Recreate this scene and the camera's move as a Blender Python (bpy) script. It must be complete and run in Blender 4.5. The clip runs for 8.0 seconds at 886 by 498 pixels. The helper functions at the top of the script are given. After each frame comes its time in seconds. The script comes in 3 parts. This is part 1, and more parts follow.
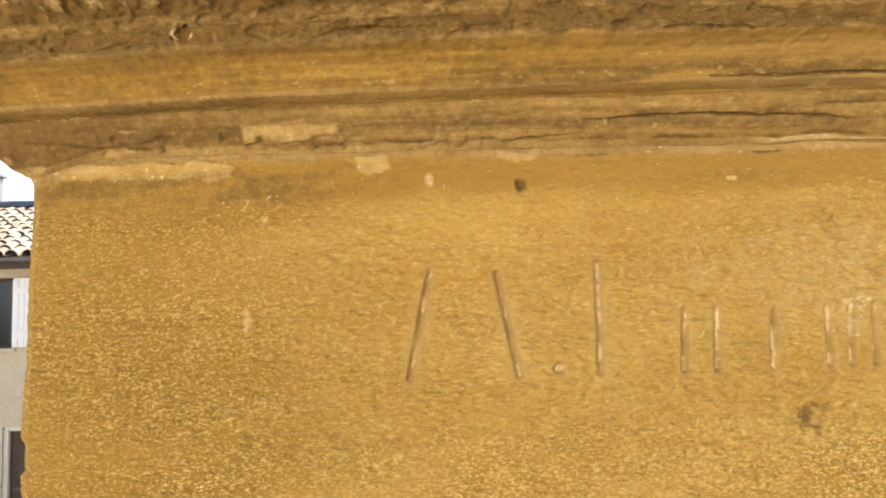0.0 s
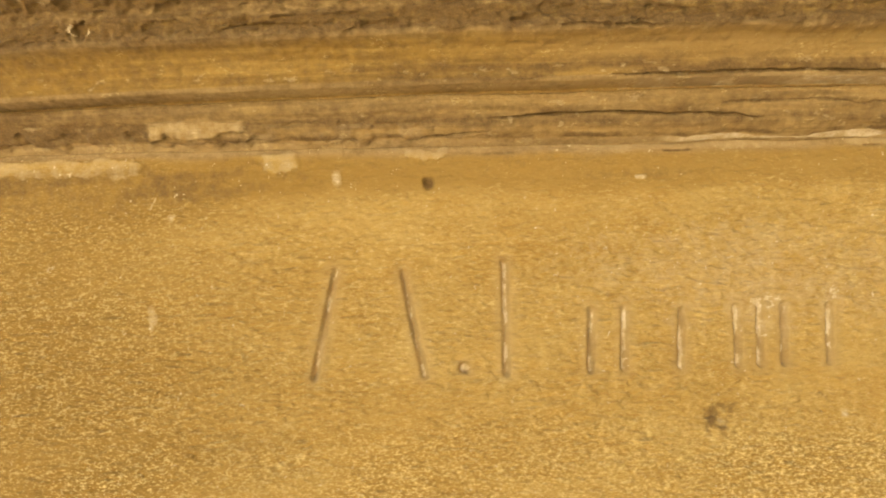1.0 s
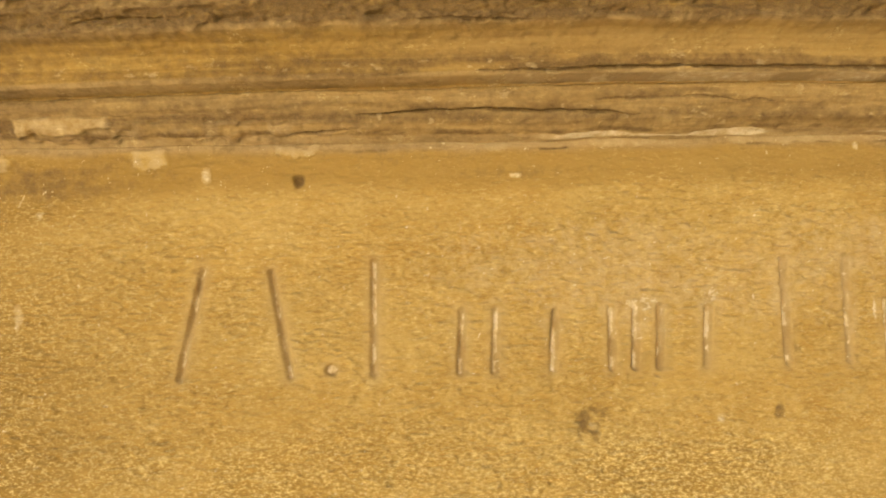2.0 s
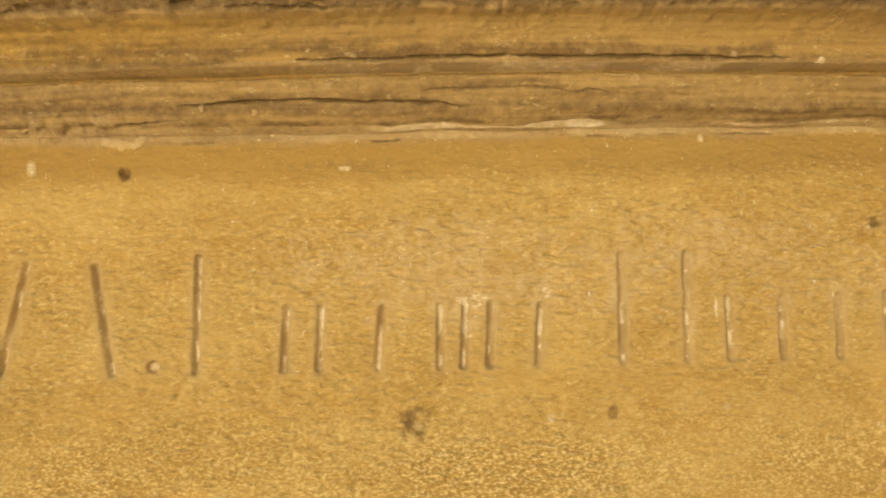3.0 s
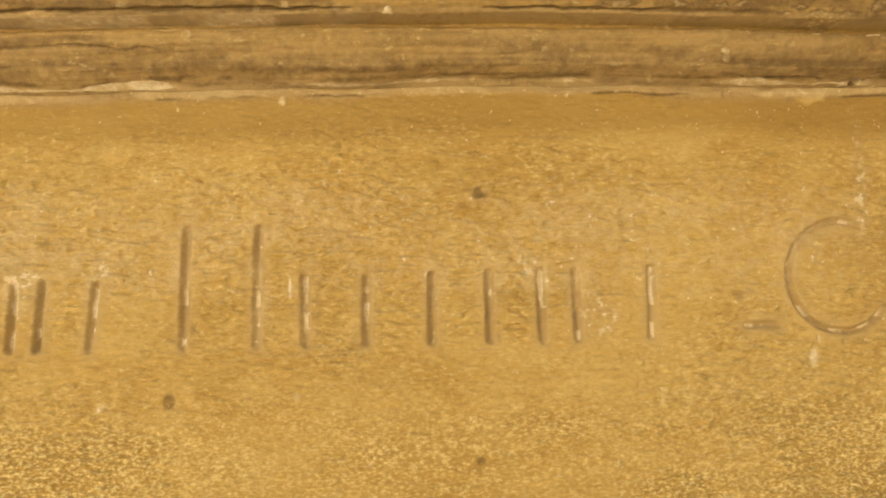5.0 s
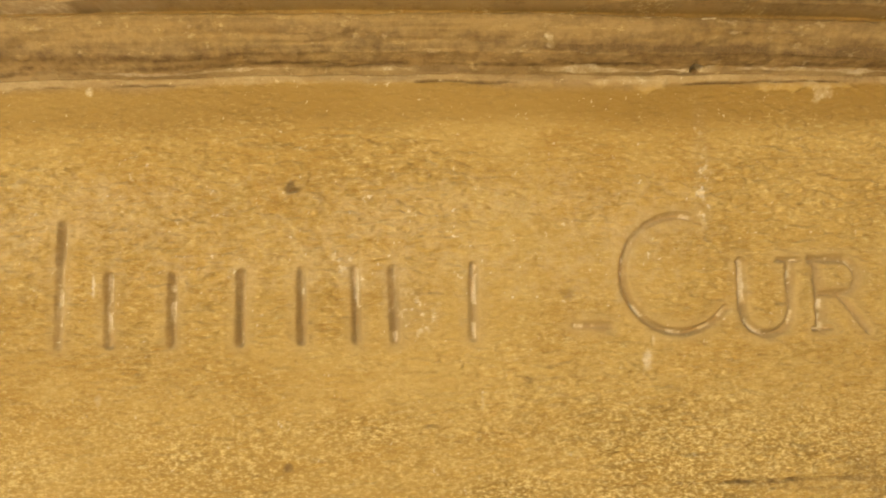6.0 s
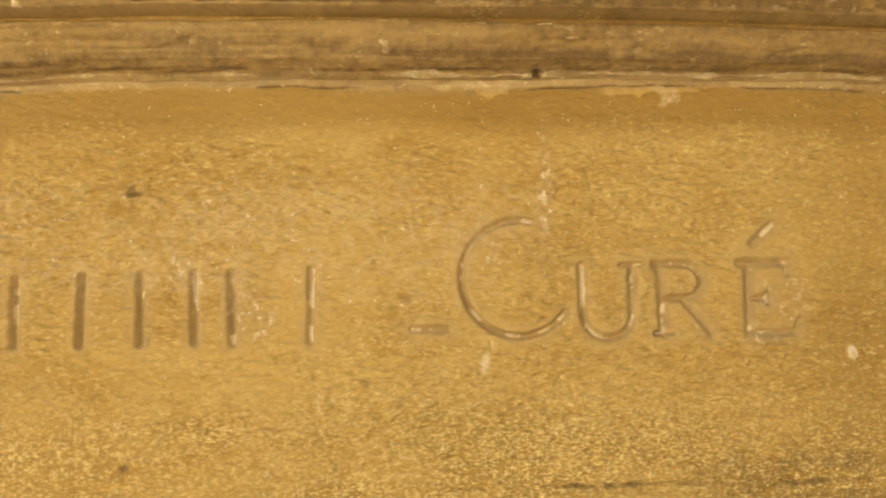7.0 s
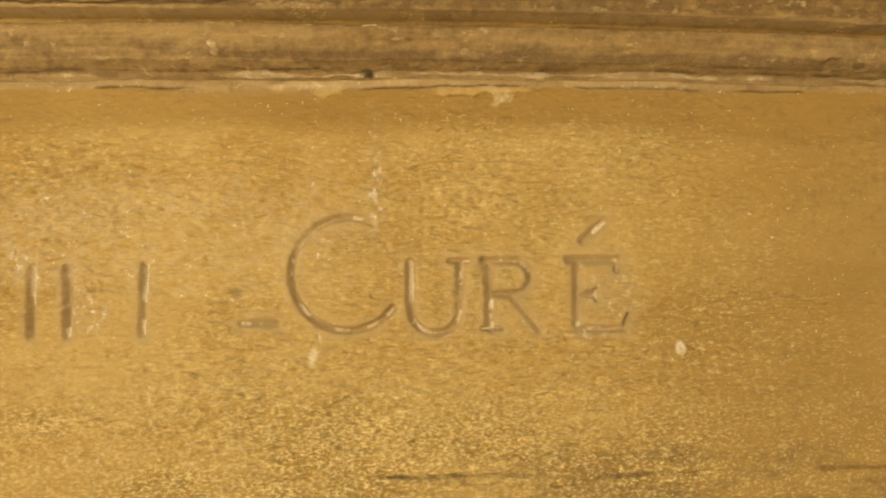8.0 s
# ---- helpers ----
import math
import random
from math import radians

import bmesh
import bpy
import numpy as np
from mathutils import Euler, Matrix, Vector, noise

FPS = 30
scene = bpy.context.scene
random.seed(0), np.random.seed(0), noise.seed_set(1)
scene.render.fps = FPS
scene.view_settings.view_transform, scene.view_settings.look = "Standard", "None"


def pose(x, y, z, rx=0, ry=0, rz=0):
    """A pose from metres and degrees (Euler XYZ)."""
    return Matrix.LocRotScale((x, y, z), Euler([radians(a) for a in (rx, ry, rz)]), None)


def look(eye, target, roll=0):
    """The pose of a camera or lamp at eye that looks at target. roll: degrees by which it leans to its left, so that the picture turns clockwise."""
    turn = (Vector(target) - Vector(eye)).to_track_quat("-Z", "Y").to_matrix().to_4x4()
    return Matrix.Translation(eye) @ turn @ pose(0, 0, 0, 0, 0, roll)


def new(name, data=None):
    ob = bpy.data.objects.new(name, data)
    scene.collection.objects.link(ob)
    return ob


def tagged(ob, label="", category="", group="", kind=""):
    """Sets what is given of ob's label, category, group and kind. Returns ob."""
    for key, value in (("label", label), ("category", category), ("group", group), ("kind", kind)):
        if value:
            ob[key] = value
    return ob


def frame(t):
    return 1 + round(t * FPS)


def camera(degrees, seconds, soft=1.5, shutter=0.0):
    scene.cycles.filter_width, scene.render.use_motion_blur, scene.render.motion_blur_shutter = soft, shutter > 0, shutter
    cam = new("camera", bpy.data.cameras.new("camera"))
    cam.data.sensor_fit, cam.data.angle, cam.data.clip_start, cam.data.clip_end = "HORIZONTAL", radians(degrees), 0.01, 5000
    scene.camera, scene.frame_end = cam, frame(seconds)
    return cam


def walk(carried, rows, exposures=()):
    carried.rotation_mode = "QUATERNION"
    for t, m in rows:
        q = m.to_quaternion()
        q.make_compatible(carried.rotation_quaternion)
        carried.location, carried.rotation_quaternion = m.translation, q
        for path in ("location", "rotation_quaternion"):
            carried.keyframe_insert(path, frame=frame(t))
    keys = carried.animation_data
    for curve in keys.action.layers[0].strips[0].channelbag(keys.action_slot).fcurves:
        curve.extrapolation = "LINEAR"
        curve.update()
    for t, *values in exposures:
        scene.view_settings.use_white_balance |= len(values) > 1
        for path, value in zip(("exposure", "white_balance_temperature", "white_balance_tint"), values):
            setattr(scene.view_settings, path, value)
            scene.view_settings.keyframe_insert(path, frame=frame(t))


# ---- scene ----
# ---- camera ----
cam = camera(61.4, 8.0, soft=1.8)
METRES, EYE, TILT, LEAN, TURN = 1.1, 3.4, 0.0, 0.0, -6.8
ROWS = [
    (0.0, 0.0, 0.0, 0.0, 0.21, 5.81, 2.06),
    (0.5, 0.0266, 0.0006, -0.0037, 0.13, 5.77, 1.89),
    (1.0, 0.0707, 0.0039, -0.003, 0.21, 5.82, 1.93),
    (2.5, 0.2322, 0.0235, -0.0049, 1.04, 5.56, 1.46),
    (3.0, 0.3027, 0.0326, -0.0055, 1.42, 5.3, 1.4),
    (3.5, 0.376, 0.0387, -0.0095, 1.72, 5.18, 1.41),
    (4.0, 0.4578, 0.0512, -0.013, 2.49, 5.17, 1.48),
    (4.5, 0.5458, 0.0748, -0.0182, 3.6, 5.04, 1.34),
    (6.0, 0.7505, 0.1339, -0.0221, 5.81, 4.73, 1.17),
    (6.5, 0.807, 0.1411, -0.0229, 6.35, 4.79, 1.19),
    (7.0, 0.8618, 0.1433, -0.0229, 6.87, 4.89, 0.99),
    (7.5, 0.9285, 0.145, -0.0258, 7.4, 4.85, 0.91),
    (8.0, 0.9825, 0.1477, -0.0262, 7.9, 4.7, 0.74),
]
EXPOSURES = ((0.0, 2.50, 6300, 7), (8.0, 2.50, 6300, 7))
walk(cam, [(t, pose(0, 0, EYE, TILT, LEAN, TURN) @ pose(METRES * x, METRES * y, METRES * z, 90 + pitch, roll, yaw)) for t, x, y, z, yaw, pitch, roll in ROWS], EXPOSURES)

# ---- world and sun: the inscribed face stands in open shade, the ground before it is sunlit ----
SUN_FROM = Vector((0.35, 0.62, 0.70)).normalized()
world = bpy.data.worlds.new("sky")
scene.world = world
world.use_nodes = True
wt = world.node_tree
wt.nodes.clear()
sky = wt.nodes.new("ShaderNodeTexSky")
sky.sky_type, sky.sun_disc = "NISHITA", False
sky.sun_elevation = math.asin(SUN_FROM.z)
sky.sun_rotation = math.atan2(SUN_FROM.x, SUN_FROM.y)
sky.dust_density, sky.air_density = 3.0, 1.0
bg = wt.nodes.new("ShaderNodeBackground")
bg.inputs["Strength"].default_value = 0.07
wout = wt.nodes.new("ShaderNodeOutputWorld")
wt.links.new(sky.outputs[0], bg.inputs["Color"])
wt.links.new(bg.outputs[0], wout.inputs["Surface"])

sun_data = bpy.data.lights.new("sun", "SUN")
sun_data.energy, sun_data.angle, sun_data.color = 5.0, radians(0.6), (1.0, 0.93, 0.82)
sun = new("sun", sun_data)
sun.matrix_world = look(SUN_FROM * 30, (0, 0, 0))


# ---- materials ----
def shader(name, roughness=0.85):
    m = bpy.data.materials.new(name)
    m.use_nodes = True
    t = m.node_tree
    b = t.nodes["Principled BSDF"]
    b.inputs["Roughness"].default_value = roughness
    b.inputs["Specular IOR Level"].default_value = 0.25
    return m, t, b


def coords(t, scale=(1, 1, 1)):
    c = t.nodes.new("ShaderNodeTexCoord")
    m = t.nodes.new("ShaderNodeMapping")
    m.inputs["Scale"].default_value = scale
    t.links.new(c.outputs["Object"], m.inputs["Vector"])
    return m.outputs["Vector"]


def noisy(t, vec, scale, detail=4.0, rough=0.6):
    n = t.nodes.new("ShaderNodeTexNoise")
    n.inputs["Scale"].default_value, n.inputs["Detail"].default_value, n.inputs["Roughness"].default_value = scale, detail, rough
    t.links.new(vec, n.inputs["Vector"])
    return n.outputs["Fac"]


def ramp(t, fac, lo, hi, a=0.0, b=1.0):
    r = t.nodes.new("ShaderNodeMapRange")
    r.inputs["From Min"].default_value, r.inputs["From Max"].default_value = lo, hi
    r.inputs["To Min"].default_value, r.inputs["To Max"].default_value = a, b
    r.clamp = True
    t.links.new(fac, r.inputs["Value"])
    return r.outputs["Result"]


def blend(t, fac, a, b, how="MIX"):
    n = t.nodes.new("ShaderNodeMix")
    n.data_type, n.blend_type = "RGBA", how
    for socket, value in ((n.inputs[0], fac), (n.inputs[6], a), (n.inputs[7], b)):
        if isinstance(value, (int, float)):
            socket.default_value = value
        elif isinstance(value, tuple):
            socket.default_value = (*value, 1)
        else:
            t.links.new(value, socket)
    return n.outputs[2]


def calc(t, how, a, b):
    n = t.nodes.new("ShaderNodeMath")
    n.operation, n.use_clamp = how, True
    for socket, value in ((n.inputs[0], a), (n.inputs[1], b)):
        if isinstance(value, (int, float)):
            socket.default_value = value
        else:
            t.links.new(value, socket)
    return n.outputs[0]


def relief(t, b, height, strength, distance):
    n = t.nodes.new("ShaderNodeBump")
    n.inputs["Strength"].default_value, n.inputs["Distance"].default_value = strength, distance
    t.links.new(height, n.inputs["Height"])
    t.links.new(n.outputs[0], b.inputs["Normal"])


def ochre_stone():
    """Warm ochre limestone. The mesh's marks: red for pale scars, mortar and painted brightness, green for brown dirt
    and painted shade, blue for washed grey stone, alpha for yellow flecks. Its tone: deep ochre, with fall-off of light
    put into it. Its coarse: how far the skin has weathered off."""
    m, t, b = shader("ochre_stone", 0.9)
    att = t.nodes.new("ShaderNodeAttribute")
    att.attribute_name = "marks"
    sep = t.nodes.new("ShaderNodeSeparateColor")
    t.links.new(att.outputs["Color"], sep.inputs[0])
    pale, dirt_and_shade, wash = sep.outputs
    fleck = att.outputs["Alpha"]
    tone = t.nodes.new("ShaderNodeAttribute")
    tone.attribute_name = "tone"
    tone = tone.outputs["Fac"]
    coarse = t.nodes.new("ShaderNodeAttribute")
    coarse.attribute_name = "coarse"
    coarse = coarse.outputs["Fac"]
    flat = coords(t, (1, 1, 2.3))
    even = coords(t)
    big = noisy(t, coords(t, (1, 1, 2.2)), 6.0, 4.0)
    mid = noisy(t, coords(t, (1, 1, 1.7)), 34.0, 5.0, 0.62)
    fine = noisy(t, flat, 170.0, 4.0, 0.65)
    comb = noisy(t, coords(t, (1, 1, 2.6)), 100.0, 4.0, 0.6)
    grain = noisy(t, even, 600.0, 2.0)
    where = noisy(t, coords(t, (1, 1, 1.6)), 16.0, 3.0)

    def plus(a, b2):
        n = t.nodes.new("ShaderNodeMath")
        t.links.new(a, n.inputs[0])
        t.links.new(b2, n.inputs[1])
        return n.outputs[0]
    c = blend(t, ramp(t, big, 0.34, 0.66), (0.38, 0.215, 0.034), (0.475, 0.310, 0.080))
    c = blend(t, ramp(t, mid, 0.38, 0.72, 0.25, 0.65), c, (0.52, 0.362, 0.112))
    c = blend(t, calc(t, "MULTIPLY", ramp(t, mid, 0.46, 0.32), 0.10), c, (0.30, 0.155, 0.020))
    # relief contrast put into the colour: hollows of the bump noise darker
    c = blend(t, calc(t, "MULTIPLY", ramp(t, fine, 0.48, 0.36), ramp(t, coarse, 0.2, 1.0, 0.08, 0.36)), c, (0.28, 0.150, 0.024))
    c = blend(t, calc(t, "MULTIPLY", ramp(t, comb, 0.44, 0.34), ramp(t, coarse, 0.2, 1.0, 0.08, 0.36)), c, (0.27, 0.140, 0.024))
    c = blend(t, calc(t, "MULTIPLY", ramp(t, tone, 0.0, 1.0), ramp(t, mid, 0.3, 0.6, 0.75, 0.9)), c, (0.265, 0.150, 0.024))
    c = blend(t, calc(t, "MULTIPLY", wash, 0.8), c, (0.35, 0.242, 0.112))
    ragged = ramp(t, noisy(t, even, 110.0, 4.0, 0.7), 0.3, 0.7, -0.32, 0.32)
    # crest brightness coloured in: paler where the bump noise stands high
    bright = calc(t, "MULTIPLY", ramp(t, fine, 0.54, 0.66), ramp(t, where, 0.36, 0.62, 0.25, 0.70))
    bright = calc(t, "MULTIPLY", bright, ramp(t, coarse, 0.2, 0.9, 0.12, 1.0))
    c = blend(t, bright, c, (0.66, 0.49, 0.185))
    crumbs = noisy(t, coords(t, (1, 1, 1.8)), 290.0, 3.0, 0.65)
    c = blend(t, calc(t, "MULTIPLY", fleck, ramp(t, crumbs, 0.52, 0.42, 0.0, 0.70)), c, (0.27, 0.155, 0.026))
    c = blend(t, calc(t, "MULTIPLY", fleck, ramp(t, crumbs, 0.52, 0.66)), c, (0.74, 0.56, 0.22))
    c = blend(t, calc(t, "MULTIPLY", ramp(t, plus(dirt_and_shade, ragged), 0.20, 1.0), 0.9), c, (0.125, 0.072, 0.023))
    c = blend(t, calc(t, "MULTIPLY", ramp(t, plus(pale, ragged), 0.26, 1.0), 0.92), c, blend(t, ramp(t, plus(pale, ragged), 0.75, 1.25), (0.56, 0.415, 0.195), (0.74, 0.62, 0.40)))
    c = blend(t, ramp(t, grain, 0.35, 0.65, 0.0, 0.22), c, (0.30, 0.18, 0.05))
    t.links.new(c, b.inputs["Base Color"])
    h = blend(t, 0.4, blend(t, 0.5, fine, comb), crumbs)
    h = blend(t, ramp(t, coarse, 0.15, 1.0, 0.3, 1.0), (0.5, 0.5, 0.5), h)
    relief(t, b, h, 1.0, 0.0028)
    return m


def plain(name, colour, other, scale, roughness=0.85, bump=0.3, distance=0.01, metal=0.0):
    m, t, b = shader(name, roughness)
    v = coords(t)
    n1, n2 = noisy(t, v, scale, 5.0), noisy(t, v, scale * 9, 3.0)
    c = blend(t, ramp(t, n1, 0.35, 0.65), colour, other)
    c = blend(t, ramp(t, n2, 0.35, 0.7, 0.0, 0.35), c, tuple(0.7 * k for k in colour))
    t.links.new(c, b.inputs["Base Color"])
    b.inputs["Metallic"].default_value = metal
    relief(t, b, n2, bump, distance)
    return m


def tile_clay():
    m, t, b = shader("roof_clay", 0.9)
    v = coords(t)
    info = t.nodes.new("ShaderNodeObjectInfo")
    c = blend(t, info.outputs["Random"], (0.15, 0.105, 0.07), (0.27, 0.22, 0.17))
    c = blend(t, ramp(t, noisy(t, v, 9.0, 5.0), 0.45, 0.7), c, (0.08, 0.06, 0.045))
    t.links.new(c, b.inputs["Base Color"])
    relief(t, b, noisy(t, v, 60.0), 0.4, 0.01)
    return m


STONE = ochre_stone()
RENDER_COAT = plain("sandy_render", (0.46, 0.40, 0.31), (0.52, 0.46, 0.37), 1.5)
PALE_COAT = plain("unseen_wall_plaster", (0.66, 0.56, 0.40), (0.72, 0.63, 0.47), 0.8)
PAVING = plain("pale_gravel", (0.26, 0.23, 0.18), (0.33, 0.29, 0.23), 0.7, 0.95, 0.5, 0.02)
CLAY = tile_clay()
SHUTTER_PAINT = plain("pale_shutter_paint", (0.70, 0.71, 0.76), (0.75, 0.76, 0.80), 4.0, 0.6, 0.1)
DARK_WOOD_AND_SHADE = plain("dark_wood_and_shade", (0.06, 0.045, 0.035), (0.09, 0.065, 0.05), 6.0, 0.7)
SOFFIT_WOOD = plain("brown_eave_wood", (0.16, 0.10, 0.06), (0.22, 0.14, 0.08), 5.0, 0.8)
ZINC_AND_SHADE = plain("dull_zinc_and_shade", (0.10, 0.11, 0.13), (0.14, 0.15, 0.17), 5.0, 0.5, 0.1, 0.005, 0.6)
FRAME_PAINT = plain("grey_frame_paint", (0.55, 0.54, 0.52), (0.60, 0.59, 0.57), 6.0, 0.6, 0.1)
GLASS, gt, gb = shader("window_glass", 0.04)
gb.inputs["Base Color"].default_value = (0.02, 0.025, 0.03, 1)
gb.inputs["Specular IOR Level"].default_value = 0.6


# ---- building helpers ----
def part(name, bm, material, parent, label=""):
    me = bpy.data.meshes.new(name)
    bm.to_mesh(me)
    bm.free()
    me.materials.append(material)
    ob = new(name, me)
    ob.parent = parent
    return tagged(ob, label) if label else ob


def box(bm, x0, x1, y0, y1, z0, z1, bevel=0.0):
    made = bmesh.ops.create_cube(bm, size=1.0)["verts"]
    bmesh.ops.transform(bm, verts=made, matrix=Matrix.Translation(((x0 + x1) / 2, (y0 + y1) / 2, (z0 + z1) / 2)) @ Matrix.Diagonal((x1 - x0, y1 - y0, z1 - z0, 1)))
    if bevel:
        edges = list({e for v in made for e in v.link_edges})
        bmesh.ops.bevel(bm, geom=edges, offset=bevel, segments=2, affect="EDGES", profile=0.5)
    return bm


def block(*args, **kw):
    return box(bmesh.new(), *args, **kw)


def smooth(a, b, v):
    k = np.clip((v - a) / (b - a), 0, 1)
    return k * k * (3 - 2 * k)


def lattice(x, y, seed):
    """Smooth value noise, 0 to 1."""
    table = np.random.RandomState(seed).rand(256, 256)
    xi, yi = np.floor(x).astype(int), np.floor(y).astype(int)
    fx, fy = x - xi, y - yi
    fx, fy = fx * fx * (3 - 2 * fx), fy * fy * (3 - 2 * fy)
    g = lambda i, j: table[(xi + i) % 256, (yi + j) % 256]
    return (g(0, 0) * (1 - fx) + g(1, 0) * fx) * (1 - fy) + (g(0, 1) * (1 - fx) + g(1, 1) * fx) * fy


def cloudy(x, y, seed, octaves=4, gain=0.55):
    total, weight, amp = 0.0, 0.0, 1.0
    for k in range(octaves):
        total, weight = total + amp * lattice(x * 2 ** k, y * 2 ** k, seed + k), weight + amp
        amp *= gain
    return total / weight


def sheet_mesh(name, P, marks, material, wrap=False, flat_rows=0):
    """One mesh from a grid of places P (rows, columns, 3) with its marks."""
    r, c = P.shape[:2]
    me = bpy.data.meshes.new(name)
    i = np.arange(r * c).reshape(r, c)
    if wrap:
        i = np.concatenate([i, i[:, :1]], axis=1)
    q = np.stack([i[:-1, :-1], i[:-1, 1:], i[1:, 1:], i[1:, :-1]], axis=-1).reshape(-1, 4)
    me.vertices.add(r * c)
    me.vertices.foreach_set("co", P.reshape(-1).astype(np.float32))
    me.loops.add(q.size)
    me.loops.foreach_set("vertex_index", q.reshape(-1).astype(np.int32))
    me.polygons.add(len(q))
    me.polygons.foreach_set("loop_start", np.arange(0, q.size, 4, dtype=np.int32))
    soft = np.ones(len(q), dtype=bool)
    if flat_rows:
        soft[-flat_rows * (c if wrap else c - 1):] = False
    me.polygons.foreach_set("use_smooth", soft)
    me.update(calc_edges=True)
    rgba = np.clip(marks[..., :4], 0, 1)
    me.attributes.new("coarse", "FLOAT", "POINT").data.foreach_set("value", np.clip(marks[..., 5], 0, 1).reshape(-1).astype(np.float32))
    me.attributes.new("tone", "FLOAT", "POINT").data.foreach_set("value", np.clip(marks[..., 4], 0, 1).reshape(-1).astype(np.float32))
    att = me.color_attributes.new("marks", "FLOAT_COLOR", "POINT")
    att.data.foreach_set("color", rgba.reshape(-1).astype(np.float32))
    me.materials.append(material)
    return me


# ---- the monument: plan of its gently bowed front ----
LEFT, RIGHT, BACK = -0.281, 1.50, 1.75


def joint(x):
    """Height of the joint under the cornice, which climbs towards the broken end."""
    return 3.5425 + 0.013 * np.clip((0.30 - x) / 0.55, 0, 1.0) ** 1.2 * smooth(-0.275, -0.215, x) + 0.0034 * (cloudy(x / 0.05, x * 0, 7, 4) - 0.5)



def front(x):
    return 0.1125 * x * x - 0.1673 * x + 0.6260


# ---- the inscription: strokes in (x, z) on the face ----
def line(x0, z0, x1, z1, width=0.0042):
    return [(x0, z0, x1, z1, width)]


def arc(cx, cz, rx, rz, a0, a1, n=14, width=0.0036):
    pts = [(cx + rx * math.cos(radians(a0 + (a1 - a0) * k / n)), cz + rz * math.sin(radians(a0 + (a1 - a0) * k / n))) for k in range(n + 1)]
    return [(*p, *q, width) for p, q in zip(pts, pts[1:])]


# plain upright bars where a name is cut: foot x, head x, head z; the feet all stand on one line
FOOT = 3.3570
BARS = [
    (0.043, 0.062, 3.444), (0.132, 0.117, 3.440), (0.198, 0.200, 3.446),
    (0.266, 0.269, 3.405), (0.293, 0.296, 3.406), (0.339, 0.343, 3.402), (0.387, 0.388, 3.403),
    (0.405, 0.408, 3.404), (0.425, 0.428, 3.404), (0.463, 0.467, 3.402),
    (0.530, 0.532, 3.440), (0.582, 0.584, 3.440),
    (0.617, 0.617, 3.404), (0.660, 0.661, 3.403), (0.707, 0.708, 3.404), (0.749, 0.749, 3.405),
    (0.787, 0.786, 3.405), (0.813, 0.812, 3.405), (0.867, 0.868, 3.406),
]
strokes = []
for foot, head, z in BARS:
    strokes += line(foot, FOOT, head, z, 0.0038)
# the dash and the readable word
strokes += line(0.938, 3.3634, 0.962, 3.3630, 0.0034)
strokes += arc(1.0135, 3.3985, 0.0408, 0.0412, 76, 323, 30, 0.0032)
strokes += line(1.0590, 3.406, 1.0588, 3.373) + arc(1.0768, 3.373, 0.0180, 0.0182, 180, 360, 14) + line(1.0948, 3.372, 1.0952, 3.406) + line(1.087, 3.407, 1.1015, 3.407, 0.0022)
strokes += line(1.1160, 3.406, 1.1172, 3.358, 0.0048) + line(1.111, 3.3578, 1.1235, 3.3578, 0.0024) + line(1.1115, 3.407, 1.133, 3.407, 0.0036) + arc(1.1335, 3.3948, 0.0128, 0.0122, 90, -90, 12) + line(1.119, 3.3825, 1.1335, 3.3825, 0.0036) + line(1.1325, 3.381, 1.1525, 3.3555, 0.0036)
strokes += line(1.1818, 3.406, 1.1808, 3.3575, 0.0048) + line(1.1750, 3.4074, 1.2106, 3.4068, 0.0042) + line(1.2108, 3.4068, 1.2113, 3.3990, 0.0026) + line(1.183, 3.3815, 1.1945, 3.3815, 0.0034) + line(1.1948, 3.385, 1.1948, 3.378, 0.002) + line(1.1808, 3.3568, 1.2153, 3.3562, 0.0038) + line(1.2155, 3.3562, 1.2185, 3.3650, 0.0026)
strokes += line(1.1865, 3.4215, 1.2025, 3.4352, 0.0046)


def carving(X, Z):
    """Depth of the cut (0 to 1) and nearness to the letters (0 to 1)."""
    cut, near = np.zeros_like(X), np.zeros_like(X)
    for x0, z0, x1, z1, w in strokes:
        reach = 0.02
        cols = np.where((X[0] > min(x0, x1) - reach) & (X[0] < max(x0, x1) + reach))[0]
        if not len(cols):
            continue
        s = slice(cols[0], cols[-1] + 1)
        dx, dz = x1 - x0, z1 - z0
        k = np.clip(((X[:, s] - x0) * dx + (Z[:, s] - z0) * dz) / (dx * dx + dz * dz), 0, 1)
        d = np.hypot(X[:, s] - x0 - k * dx, Z[:, s] - z0 - k * dz)
        cut[:, s] = np.maximum(cut[:, s], np.clip(1.15 - d / (0.95 * w), 0, 1))
        near[:, s] = np.maximum(near[:, s], 1 - smooth(0.003, 0.014, d))
    d = np.hypot(X - 0.1645, Z - 3.3615)
    cut = np.maximum(cut, 1 - smooth(0.002, 0.0065, d))
    near = np.maximum(near, 1 - smooth(0.003, 0.014, d))
    return cut, near


